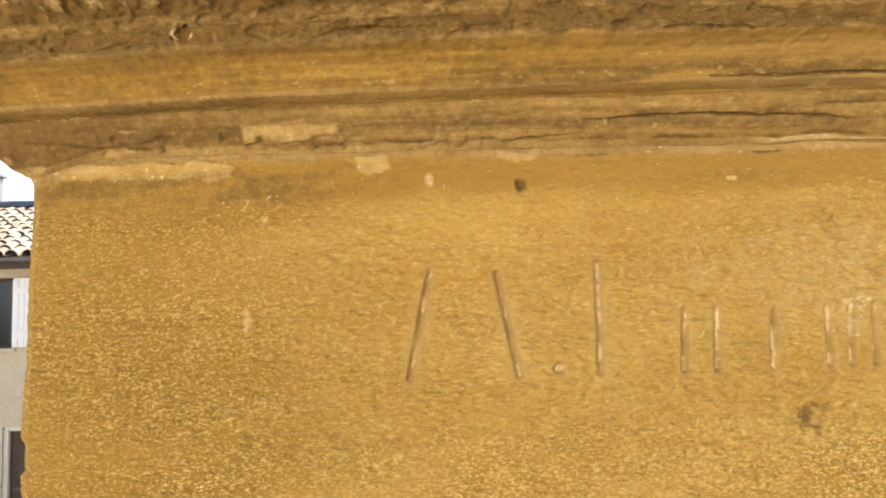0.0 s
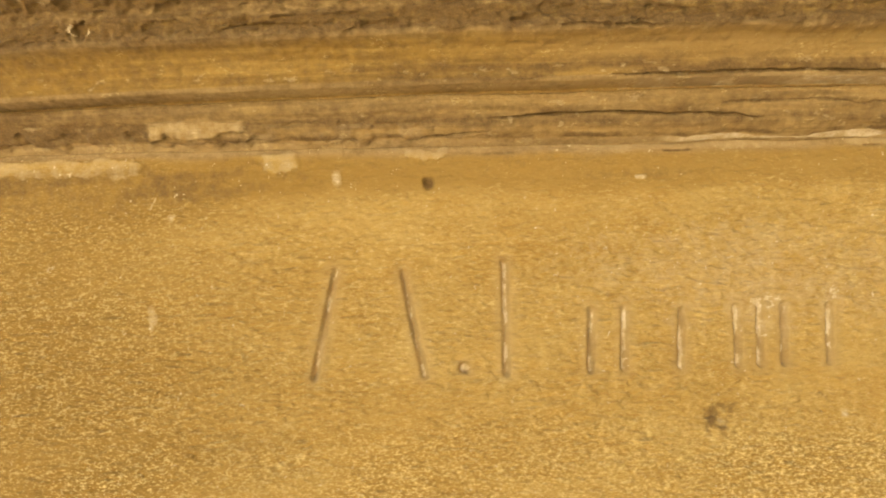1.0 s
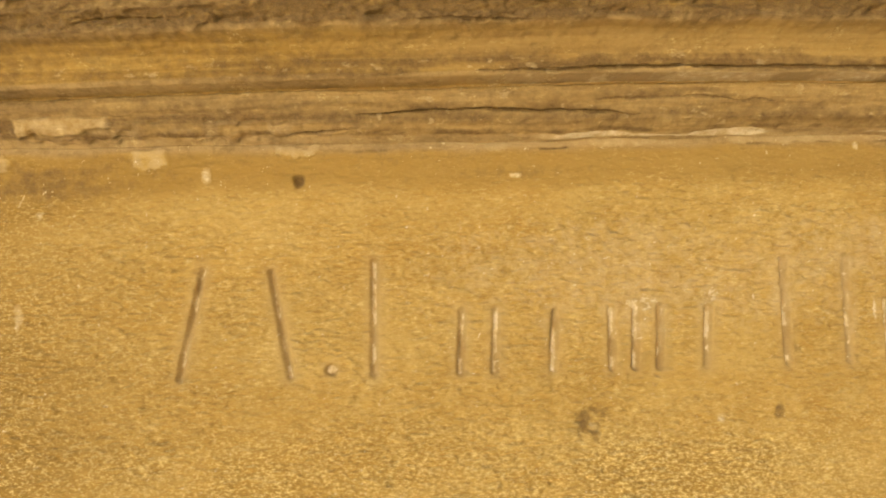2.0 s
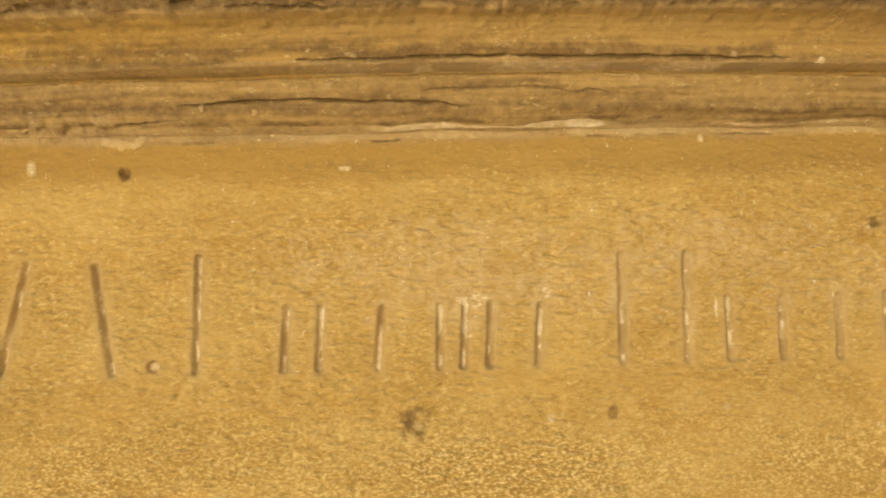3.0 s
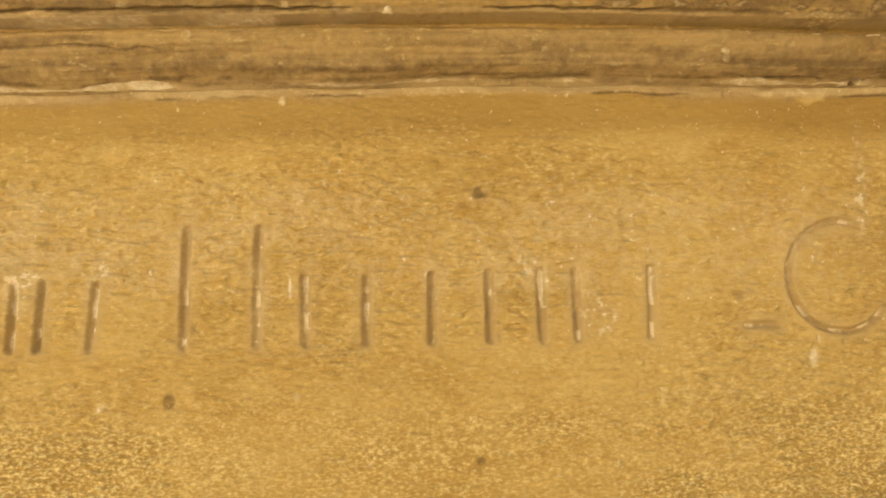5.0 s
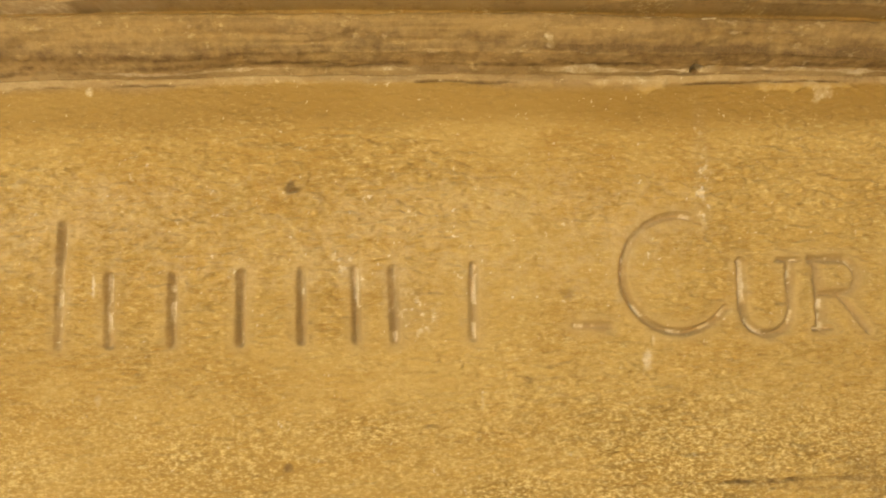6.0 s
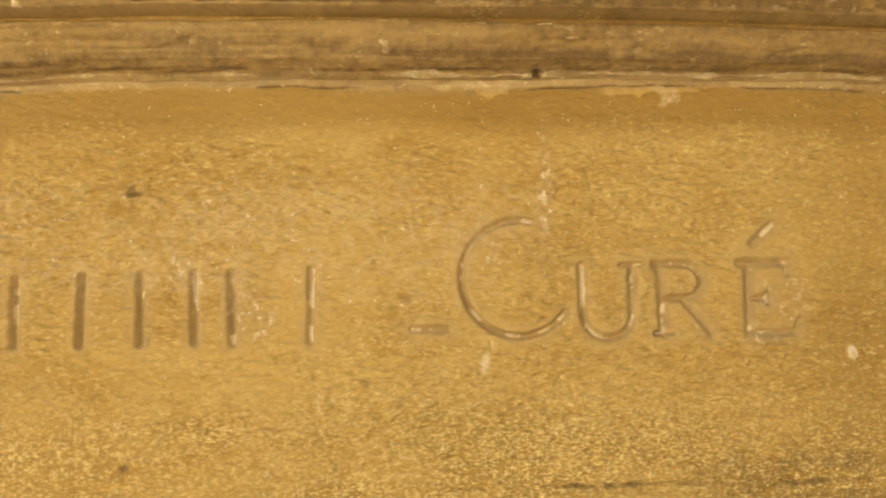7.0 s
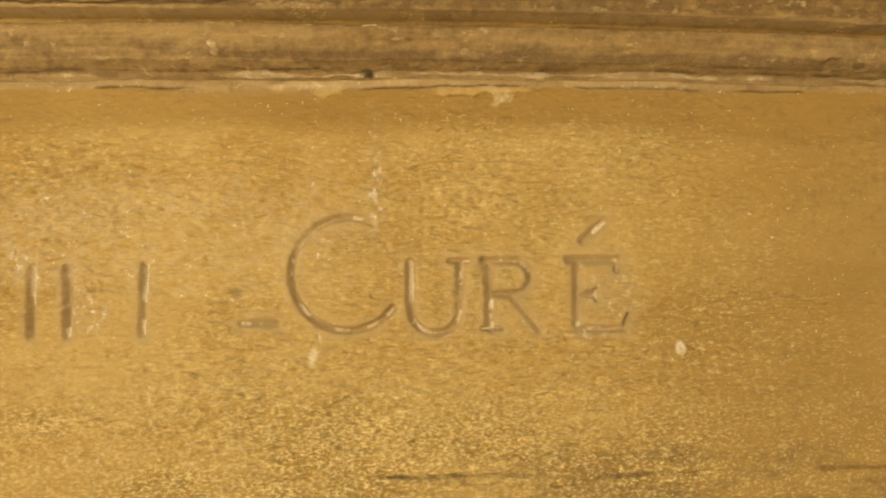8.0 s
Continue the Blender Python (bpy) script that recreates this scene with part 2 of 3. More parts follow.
# scars, holes and stains on the face: x, z, half width, half height, pale, dirt or painted hole shade, depth in mm
SCARS = [
    (0.140, 3.5145, 0.0052, 0.0056, 0, 1.6, 6.0), (0.064, 3.5215, 0.006, 0.008, 0.95, 0, -1.0), (-0.076, 3.494, 0.005, 0.005, 0.9, 0, 0.8),
    (-0.091, 3.408, 0.005, 0.012, 0.8, 0, 0.6), (0.366, 3.314, 0.0135, 0.014, 0, 0.85, 1.8), (0.520, 3.319, 0.005, 0.008, 0, 0.9, 1.2),
    (0.742, 3.461, 0.009, 0.006, 0, 0.95, 0.8), (0.739, 3.272, 0.005, 0.004, 0, 0.7, 0.6), (0.315, 3.514, 0.0055, 0.0026, 1.9, 0, -1.5),
]
SCARS_TWO = [
    (1.2575, 3.341, 0.0038, 0.0050, 1.9, 0, -1.5), (0.988, 3.338, 0.0045, 0.010, 0.9, 0, 1.2), (0.993, 3.352, 0.002, 0.005, 0.8, 0, 0.8),
    (0.610, 3.318, 0.003, 0.006, 0.8, 0, 0.8), (0.600, 3.534, 0.004, 0.004, 1.1, 0, -0.8), (0.932, 3.386, 0.007, 0.006, 0, 0.5, 0.6),
    (0.904, 3.327, 0.007, 0.004, 0, 0.6, 0.6), (0.872, 3.312, 0.0015, 0.007, 0.7, 0, 0.6), (1.126, 3.530, 0.010, 0.009, 0.8, 0, -0.8),
    (0.369, 3.312, 0.0045, 0.0045, 0.45, -0.5, -0.6), (0.472, 3.315, 0.0035, 0.0035, 0.7, 0, -0.8), (0.265, 3.343, 0.004, 0.003, 0, 0.5, 0.6), (0.640, 3.336, 0.004, 0.004, 0, 0.5, 0.5),
    (0.606, 3.397, 0.0016, 0.011, 1.0, 0, 0.6),
]
# ragged mortar smears under the cornice: x from, x to, z, half height, pale
SMEARS = [
    (-0.258, -0.100, 3.5405, 0.0085, 0.46), (0.000, 0.032, 3.5375, 0.0085, 0.55), (0.118, 0.156, 3.5400, 0.0045, 0.55),
    (0.960, 1.010, 3.536, 0.005, 0.28), (0.890, 0.930, 3.538, 0.004, 0.25), (1.080, 1.150, 3.536, 0.004, 0.25), (-0.270, -0.255, 3.545, 0.004, 0.9),
]


def weather(X, Z):
    """Height of the relief in metres and the marks for places on the face."""
    rough = (0.36 + 0.64 * smooth(3.522, 3.492, Z + 0.016 * (cloudy(X / 0.05, Z / 0.02, 15, 3) - 0.5))) * (1 - 0.5 * smooth(1.22, 1.40, X)) * (0.62 + 0.38 * smooth(0.36, 0.58, cloudy(X / 0.11, Z / 0.05, 17, 3)))
    waves = 0.0040 * (cloudy(X / 0.16, Z / 0.07, 11, 3) - 0.5)
    bend = 1.5 * cloudy(X / 0.03, Z / 0.03, 31, 2)
    lumps = 0.0026 * (abs(cloudy(X / 0.014 + 0.4 * bend, Z / 0.0052 + 0.3 * bend, 21, 3) - 0.5) * 2 - 0.2)
    flake = cloudy(X / 0.0095 + 0.5 * bend, Z / 0.0030 + 0.4 * bend, 25, 3) - 0.5
    fissure = cloudy(X / 0.019 + 0.3 * bend, Z / 0.0045, 41, 3)
    pits = smooth(0.60, 0.74, fissure)
    spall = smooth(0.52, 0.66, cloudy(X / 0.012, Z / 0.006, 51, 3)) * smooth(3.375, 3.29, Z)
    h = waves + rough * (lumps + 0.0046 * flake - 0.0010 * pits + 0.0012 * spall + 0.0010 * (lattice(X / 0.004, Z / 0.0026, 61) - 0.5))
    crease = (1 - smooth(0.0, 0.035, abs(cloudy(X / 0.016 + 0.3 * bend, Z / 0.0042 + 0.3 * bend, 45, 3) - 0.5))) * smooth(0.44, 0.60, cloudy(X / 0.028, Z / 0.014, 47, 3))
    h = h - 0.0012 * rough * crease
    crack = 3.2655 - 0.0115 * X + 0.003 * (cloudy(X / 0.06, X * 0, 65, 3) - 0.5)
    seam = (1 - smooth(0.0006, 0.0022, abs(Z - crack))) * (smooth(0.10, 0.16, X) * smooth(0.32, 0.26, X) * 0.5 + smooth(0.86, 0.98, X) * smooth(0.35, 0.5, cloudy(X / 0.05, X * 0, 67, 2)))
    h = h - 0.0020 * seam
    cut, near = carving(X, Z)
    worn = 0.55 + 0.45 * smooth(0.25, 0.55, cloudy(X / 0.02, Z / 0.02, 71, 2))
    h = h * (1 - 0.4 * near) * (1 - 0.6 * cut) - 0.0058 * cut * worn
    pale = 0.85 * smooth(0.45, 0.85, cut) * smooth(0.50, 0.58, cloudy(X / 0.010, Z / 0.014, 81, 3)) + 0.25 * near * smooth(0.58, 0.75, cloudy(X / 0.02, Z / 0.02, 83, 3))
    fleck = rough * np.maximum(1.0 * smooth(3.350, 3.275, Z) * (0.60 + 0.40 * smooth(0.35, 0.6, cloudy(X / 0.10, Z / 0.04, 86, 3))), 0.22 * smooth(0.42, 0.64, cloudy(X / 0.09, Z / 0.06, 84, 3)))
    fleck = np.maximum(fleck, 0.55 * rough * smooth(0.04, -0.12, X))
    fleck = fleck * (1 - 0.8 * near)
    # shade of pits and creases put into the colour as deeper ochre
    tone = 0.08 * rough * pits + 0.16 * rough * crease + 0.14 * smooth(0.45, 0.70, cloudy(X / 0.14, Z / 0.03, 87, 3)) * (1 - near)
    # right end is browner stone, with the light's fall-off put into its colour
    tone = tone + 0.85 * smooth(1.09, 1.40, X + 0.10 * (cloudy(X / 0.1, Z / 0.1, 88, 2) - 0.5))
    # deeper ochre in a strip below the joint
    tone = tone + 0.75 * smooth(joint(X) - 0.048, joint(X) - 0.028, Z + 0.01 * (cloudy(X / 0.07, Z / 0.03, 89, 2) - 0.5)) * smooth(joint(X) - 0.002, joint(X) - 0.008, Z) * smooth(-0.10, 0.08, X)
    dirt_patch = smooth(3.508, 3.514, Z) * smooth(3.524, 3.517, Z) * smooth(0.23, 0.29, X) * smooth(0.40, 0.34, X)
    # left end darkened in colour for light falling off there
    tone = (tone + 1.0 * smooth(0.08, -0.25, X) + 0.30 * smooth(0.22, -0.05, X) * smooth(3.43, 3.34, Z)) * (1 - 0.7 * cut)
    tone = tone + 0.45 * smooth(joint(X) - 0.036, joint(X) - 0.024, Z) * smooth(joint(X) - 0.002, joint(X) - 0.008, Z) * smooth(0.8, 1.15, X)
    # seam, pit and crease shade painted brown; letter cuts browner too
    dirt_and_shade = 0.03 * rough * pits + 0.09 * rough * crease + 0.35 * seam + 0.30 * dirt_patch + 0.13 * cut
    wash = 0.35 * near + 0.5 * cut
    pale = pale + 0.12 * smooth(0.3, 0.8, cut)
    fray = cloudy(X / 0.007, Z / 0.007, 91, 3) - 0.5
    for x, z, rx, rz, p, g, deep in (*SCARS, *SCARS_TWO):
        d = np.hypot((X - x) / rx, (Z - z) / rz) + (1.7 if rx > 0.007 else 0.9) * fray
        k = 1 - smooth(0.3, 1.3, d)
        pale, dirt_and_shade, h = pale + p * k, dirt_and_shade + g * k, h - 0.001 * deep * k
    edge = 0.011 * (cloudy(X / 0.012, Z / 0.012, 95, 4) - 0.5)
    for x0, x1, z, rz, p in SMEARS:
        z = z - (0.050 * (X + 0.178) if x0 < -0.25 and x1 > -0.2 else 0)
        k = smooth(x0 - 0.003, x0 + 0.004, X + edge) * smooth(x1 + 0.003, x1 - 0.004, X + edge) * (1 - smooth(0.7 * rz, 1.1 * rz, abs(Z - z + edge)))
        pale, h, tone = pale + p * k * (0.7 + 0.6 * cloudy(X / 0.012, Z / 0.008, 92, 3)), h + 0.0020 * k, tone * (1 - k)
    # paler about the inscription: the bright sheen of the middle put into the colour
    pale = pale + 0.46 * smooth(3.345, 3.42, Z) * smooth(3.50, 3.455, Z) * smooth(0.12, 0.35, X) * smooth(1.16, 0.95, X) * (0.4 + cloudy(X / 0.1, Z / 0.04, 123, 3))
    # crumbs of whitewash: runs beside the letters and stray specks
    tiny = cloudy(X / 0.0038, Z / 0.0036, 121, 3)
    for x, z, rx, rz in ((1.205, 3.383, 0.035, 0.024), (1.034, 3.470, 0.010, 0.070), (0.826, 3.372, 0.026, 0.026), (0.41, 3.408, 0.02, 0.010), (0.468, 3.410, 0.010, 0.010), (0.775, 3.412, 0.010, 0.012), (1.19, 3.352, 0.02, 0.008)):
        zone = 1 - smooth(0.3, 1.0, np.hypot((X - x) / rx, (Z - z) / rz))
        pale = pale + 0.8 * zone * smooth(0.54, 0.68, tiny)
        wash = wash + 0.25 * zone
    pale = pale + 0.9 * smooth(0.80, 0.83, tiny)
    # greyer, darker band under the joint, deeper brown at the upper corner, brown stains low down
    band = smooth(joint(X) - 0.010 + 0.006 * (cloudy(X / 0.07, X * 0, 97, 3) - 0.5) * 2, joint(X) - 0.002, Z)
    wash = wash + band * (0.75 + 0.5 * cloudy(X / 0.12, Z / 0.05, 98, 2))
    tone, dirt_and_shade = tone + 0.30 * band, dirt_and_shade + band * (0.12 + 0.26 * smooth(0.40, 0.62, cloudy(X / 0.03, Z / 0.006, 100, 4)))
    pale = pale + 0.50 * smooth(joint(X) - 0.008, joint(X) - 0.004, Z + 0.006 * (cloudy(X / 0.02, X * 0, 96, 3) - 0.5)) * smooth(0.15, 0.3, X) * smooth(0.34, 0.60, cloudy(X / 0.04, Z / 0.01, 94, 3))
    split = joint(X) - 0.0050 + 0.004 * (cloudy(X / 0.04, X * 0, 131, 4) - 0.5)
    split = (1 - smooth(0.0003, 0.0013, abs(Z - split))) * smooth(0.5, 0.58, cloudy(X / 0.05, X * 0 + 3, 133, 3)) * smooth(0.1, 0.3, X)
    # the split's inner shade is painted as well as cut
    dirt_and_shade, h = dirt_and_shade + 0.9 * split, h - 0.002 * split
    along = np.clip(((X + 0.0884) * -0.0049 + (Z - 3.5113) * -0.0095) / (0.0049 ** 2 + 0.0095 ** 2), 0, 1)
    scratch = 1 - smooth(0.0004, 0.0014, np.hypot(X + 0.0884 + 0.0049 * along, Z - 3.5113 + 0.0095 * along))
    pale = pale + 0.9 * scratch
    corner = smooth(0.12, -0.12, X) * smooth(3.472, 3.516, Z + 0.02 * (cloudy(X / 0.08, Z / 0.03, 93, 2) - 0.5)) * smooth(3.552, 3.528, Z)
    streak = smooth(0.46, 0.66, cloudy(X / 0.11, Z / 0.018, 99, 3))
    tone = tone + 1.0 * corner
    dirt_and_shade = dirt_and_shade + 0.34 * corner + 0.25 * corner * streak + 0.15 * streak * smooth(3.48, 3.52, Z)
    # right end darkened once more, part brown stone, part painted fall-off
    dirt_and_shade = dirt_and_shade + 0.22 * smooth(1.12, 1.45, X) * smooth(0.35, 0.6, cloudy(X / 0.10, Z / 0.03, 101, 3))
    dirt_and_shade = dirt_and_shade + 0.38 * smooth(3.285, 3.262, Z) * smooth(0.8, 1.1, X) * smooth(0.4, 0.6, cloudy(X / 0.09, Z / 0.012, 102, 3))
    return h, np.stack([pale, dirt_and_shade, wash, fleck, tone, rough * (1 - 0.6 * near)], axis=-1)


def stone_course(name, low, high, rows, foot=None):
    """A stone course with a weathered front, rounded broken ends and sides that run back."""
    xs = np.linspace(0, 1, 1760)
    v = np.linspace(0, 1, rows)
    U, V = np.meshgrid(xs, v)
    flat = LEFT + (RIGHT - LEFT) * U
    Z = low(flat) + (high(flat) - low(flat)) * V
    chip = 0.007 * (cloudy(Z / 0.06, Z * 0, 111, 4) - 0.5) - 0.005 * smooth(3.318, 3.308, Z) * smooth(3.284, 3.290, Z)
    left = LEFT - chip - 0.006 * smooth(3.52, 3.27, Z)
    X = left + (RIGHT - left) * U
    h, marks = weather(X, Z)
    side = np.minimum(X - left, RIGHT - X)
    h = h - 0.008 * (1 - smooth(0.0, 0.012, side)) ** 2
    h = h * smooth(0.0, 0.006, high(X) - Z)
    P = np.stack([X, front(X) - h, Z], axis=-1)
    # sides, then the bed faces that run back into the stone
    for at, k in ((0, 0), (P.shape[1], -1)):
        edge = P[:, k:k + 1].copy() if k == 0 else P[:, -1:].copy()
        edge[..., 1] = BACK
        col = marks[:, k:k + 1] if k == 0 else marks[:, -1:]
        P = np.concatenate([edge, P] if k == 0 else [P, edge], axis=1)
        marks = np.concatenate([col, marks] if k == 0 else [marks, col], axis=1)
    for k in (0, -1):
        row = P[k:k + 1].copy() if k == 0 else P[-1:].copy()
        if k == 0 and foot is not None:
            row[..., 2] = foot
        else:
            row[..., 1] = np.maximum(row[..., 1], BACK - 0.2)
        m = marks[k:k + 1] if k == 0 else marks[-1:]
        P = np.concatenate([row, P] if k == 0 else [P, row], axis=0)
        marks = np.concatenate([m, marks] if k == 0 else [marks, m], axis=0)
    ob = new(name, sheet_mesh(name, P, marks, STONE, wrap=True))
    return ob


monument = tagged(new("stone_monument"), "weathered ochre limestone monument with a carved inscription under a moulded cornice", "monument")
monument.location = (0.6, 1.1, 0.0)


def under(ob, parent):
    ob.parent = parent
    ob.matrix_parent_inverse = Matrix.Translation(parent.location).inverted()
    return ob


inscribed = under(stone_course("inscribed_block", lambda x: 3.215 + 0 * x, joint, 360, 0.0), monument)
tagged(inscribed, "pitted ochre limestone block with cut letters")

# ---- the cornice: a profile of (projection, height) swept round the block ----
PROFILE = [
    (-0.030, 3.5424), (-0.0002, 3.5425), (0.0022, 3.5440), (0.0062, 3.5458), (0.0105, 3.5478), (0.019, 3.554), (0.022, 3.562), (0.0265, 3.568), (0.0290, 3.573), (0.0285, 3.5775),
    (0.0245, 3.5795), (0.0250, 3.5815), (0.0410, 3.5835), (0.0435, 3.586), (0.0440, 3.592), (0.0460, 3.598), (0.0500, 3.603),
    (0.0560, 3.6075), (0.0640, 3.6110), (0.0720, 3.6125), (0.0760, 3.6145), (0.0780, 3.6200), (0.0800, 3.6370), (0.0825, 3.6400),
    (0.1040, 3.6480), (0.1070, 3.6520), (0.1080, 3.6850), (0.1250, 3.6980), (0.1450, 3.7280), (0.1460, 3.7400),
]
END = -0.284
CRACKS = [  # x from, x to, heights at the start, the middle and the end, swing, depth in mm
    (0.180, 0.420, 3.5598, 3.5620, 3.5560, 0.0012, 3.0), (0.272, 0.665, 3.5858, 3.5868, 3.5856, 0.0005, 3.0), (0.735, 0.965, 3.5858, 3.5862, 3.5868, 0.0005, 2.2),
    (0.365, 0.530, 3.5683, 3.5672, 3.5650, 0.0014, 0.9), (0.040, 0.086, 3.5518, 3.5514, 3.5514, 0.0006, 2.2), (0.120, 0.192, 3.5492, 3.5500, 3.5516, 0.0008, 3.4),
    (-0.030, 0.074, 3.6174, 3.6196, 3.6208, 0.0014, 2.4), (0.225, 0.325, 3.6130, 3.6140, 3.6142, 0.0018, 2.6), (-0.290, -0.160, 3.5622, 3.5590, 3.5560, 0.0010, 1.8),
    (0.745, 0.836, 3.5452, 3.5456, 3.5455, 0.0008, 1.6), (0.924, 1.012, 3.5467, 3.5471, 3.5471, 0.0005, 1.8), (1.090, 1.150, 3.5466, 3.5456, 3.5440, 0.0008, 1.6),
    (-0.060, 0.010, 3.5528, 3.5524, 3.5520, 0.0006, 1.6), (0.28, 0.36, 3.6230, 3.6260, 3.6240, 0.0020, 1.8),
]


def cornice_mesh():
    p = np.array(PROFILE)
    steps = np.hypot(*np.diff(p, axis=0).T)
    s = np.concatenate([[0], np.cumsum(steps)])
    sv = np.concatenate([np.linspace(0, s[1] - 0.004, 3), np.arange(s[1], s[24], 0.0009), np.linspace(s[24] + 0.002, s[-1], 40)])
    d, z = np.interp(sv, s, p[:, 0]), np.interp(sv, s, p[:, 1])
    run = np.linspace(0, 1, 1400)
    D, U = np.meshgrid(d, run, indexing="ij")
    Zp = np.meshgrid(z, run, indexing="ij")[0]
    X = (END - D) + (RIGHT - END + 2 * D) * U
    # wear
    waves = 0.0050 * (cloudy(X / 0.13, Zp / 0.05, 201, 4) - 0.5)
    lumps = 0.0036 * (cloudy(X / 0.014, Zp / 0.006, 211, 3) - 0.5)
    fine = 0.0016 * (cloudy(X / 0.005, Zp / 0.0035, 221, 2) - 0.5)
    crumble = smooth(3.6115, 3.617, Zp)
    spall = smooth(0.52, 0.66, cloudy(X / 0.030, Zp / 0.012, 231, 4))
    h = waves + lumps * (0.6 + 1.2 * crumble) + fine * (1 + 2 * crumble) - 0.0035 * crumble * spall
    low = smooth(3.562, 3.552, Zp) * smooth(0.30, 0.05, X)
    h = h - 0.0030 * low * smooth(0.50, 0.62, cloudy(X / 0.025, Zp / 0.010, 241, 3))
    pale, dirt_and_shade, wash = np.zeros_like(X), np.zeros_like(X), np.zeros_like(X)
    streaks = cloudy(X / 0.13, Zp / 0.0060, 283, 4)
    soot = smooth(0.40, 0.6, cloudy(X / 0.03, Zp / 0.012, 261, 3))
    Zs = Zp + (joint(X) - 3.5425) * smooth(3.578, 3.543, Zp)
    for x0, x1, za, zm, zb, swing, deep in CRACKS:
        u = np.clip((X[12:13] - x0) / (x1 - x0), 0, 1)
        path = za * (1 - u) * (1 - 2 * u) + 4 * zm * u * (1 - u) + zb * u * (2 * u - 1)
        path = path + swing * 4 * (cloudy(X[12:13] / 0.045, X[12:13] * 0 + zm * 97, 251, 6, 0.66) - 0.5) + 0.0022 * (cloudy(X[12:13] / 0.013, X[12:13] * 0 + zm * 53, 257, 3) - 0.5)
        along = smooth(x0, x0 + 0.05, X) * smooth(x1, x1 - 0.06, X)
        width = 0.0008 + 0.0011 * smooth(0.35, 0.7, cloudy(X / 0.02, X * 0 + zm * 31, 255, 3))
        k = smooth(0.0, 0.25, along) * (1 - smooth(0.0001, width * (0.35 + 0.65 * along), abs(Zs - path)))
        # crack shade put into the colour, as the grid is too coarse for it
        h, dirt_and_shade = h - 0.0016 * deep * k, dirt_and_shade + 1.9 * k * (deep / 3) ** 0.7
        above = along * smooth(path, path + 0.001, Zs) * smooth(path + 0.010, path + 0.001, Zs)
        dirt_and_shade = dirt_and_shade + 0.42 * above * soot
    speck = cloudy(X / 0.010, Zp / 0.005, 271, 4)
    patchy = cloudy(X / 0.07, Zp / 0.015, 281, 4)
    # lichen and soot on the upper fillet, washed grey ledge below it
    # darker low on the fillet and again from the soffit upward
    layer = smooth(3.6300, 3.6265, Zp + 0.005 * (cloudy(X / 0.012, X * 0, 285, 3) - 0.5)) + smooth(3.6385, 3.6405, Zp)
    dirt_and_shade = dirt_and_shade + crumble * (0.40 + 0.20 * smooth(0.3, 0.6, X) + 0.70 * layer * smooth(0.34, 0.52, patchy + 0.15 * layer)) * (1 - 0.30 * smooth(0.45, 0.65, speck))
    wash = wash + 0.7 * crumble * (1 - np.clip(layer, 0, 1))
    pale = pale + 0.6 * smooth(3.640, 3.645, Zp) * smooth(0.5, 0.65, speck)
    dirt_and_shade = dirt_and_shade + 0.75 * smooth(3.618, 3.623, Zp) * smooth(0.11, 0.16, X) * smooth(0.30, 0.22, X) * smooth(0.36, 0.50, cloudy(X / 0.02, Zp / 0.02, 287, 3))
    ring = np.hypot((X + 0.128) / 0.0085, (Zp - 3.6250) / 0.0048)
    pale = pale + 1.15 * (1 - smooth(0.05, 0.30, abs(ring - 1.0 + 0.5 * (cloudy(X / 0.004, Zp / 0.003, 289, 2) - 0.5)))) * smooth(0.30, 0.55, cloudy(X / 0.008, Zp / 0.006, 288, 2))
    wash = wash + 0.8 * smooth(3.6105, 3.614, Zp) * smooth(3.622, 3.616, Zp)
    # dark run at the foot of the hollow
    foot = smooth(3.604, 3.594, Zp) * smooth(3.5825, 3.586, Zp)
    dirt_and_shade = dirt_and_shade + 0.55 * foot * smooth(0.36, 0.58, patchy) * smooth(-0.02, 0.20, X)
    pale = pale + 0.45 * foot * smooth(0.58, 0.72, speck)
    wash = wash + 0.40 * smooth(3.586, 3.589, Zp) * smooth(3.6135, 3.609, Zp) * smooth(0.1, 0.35, X) * (0.4 + patchy)
    # lower band: brown with pale specks, darker towards the broken end
    band = smooth(3.582, 3.578, Zp)
    wash = wash + band * (0.35 + 0.4 * patchy)
    mottle = cloudy(X / 0.022, Zp / 0.0045, 291, 4)
    thin = cloudy(X / 0.09, Zp / 0.0022, 293, 4)
    dirt_and_shade = dirt_and_shade + 0.30 * (streaks - 0.5) + band * (0.14 + 0.30 * (streaks - 0.4)) + 0.55 * (mottle - 0.5) + 0.35 * (thin - 0.5)
    h = h + 0.0016 * (mottle - 0.5) + 0.0014 * (thin - 0.5)
    # soil, plus the cornice's dimmer light and end fall-off put into the colour
    tone = 0.55 + 0.55 * smooth(0.30, 0.70, 0.5 * streaks + 0.5 * thin) + 0.35 * smooth(0.0, -0.2, X)
    dirt_and_shade = dirt_and_shade + 0.17 + 0.32 * smooth(0.45, -0.22, X) + 0.35 * band * smooth(-0.08, -0.26, X) + 0.22 * smooth(0.85, 1.3, X)
    tone = tone + 0.3 * smooth(0.7, 1.1, X)
    dirt_and_shade = dirt_and_shade + 0.8 * smooth(3.5845, 3.588, Zp) * smooth(0.70, 0.95, X) * smooth(0.46, 0.58, speck)
    wash = wash + 0.7 * smooth(3.5805, 3.583, Zp) * smooth(3.5875, 3.586, Zp) + 0.45 * low * smooth(0.42, 0.6, speck)
    dirt_and_shade = dirt_and_shade + 0.26 * (1 - smooth(0.002, 0.007, abs(Zp - 3.5565 + 0.004 * (streaks - 0.5)))) * band
    fleck = 0.5 * smooth(0.60, 0.74, speck) * (1 - crumble)
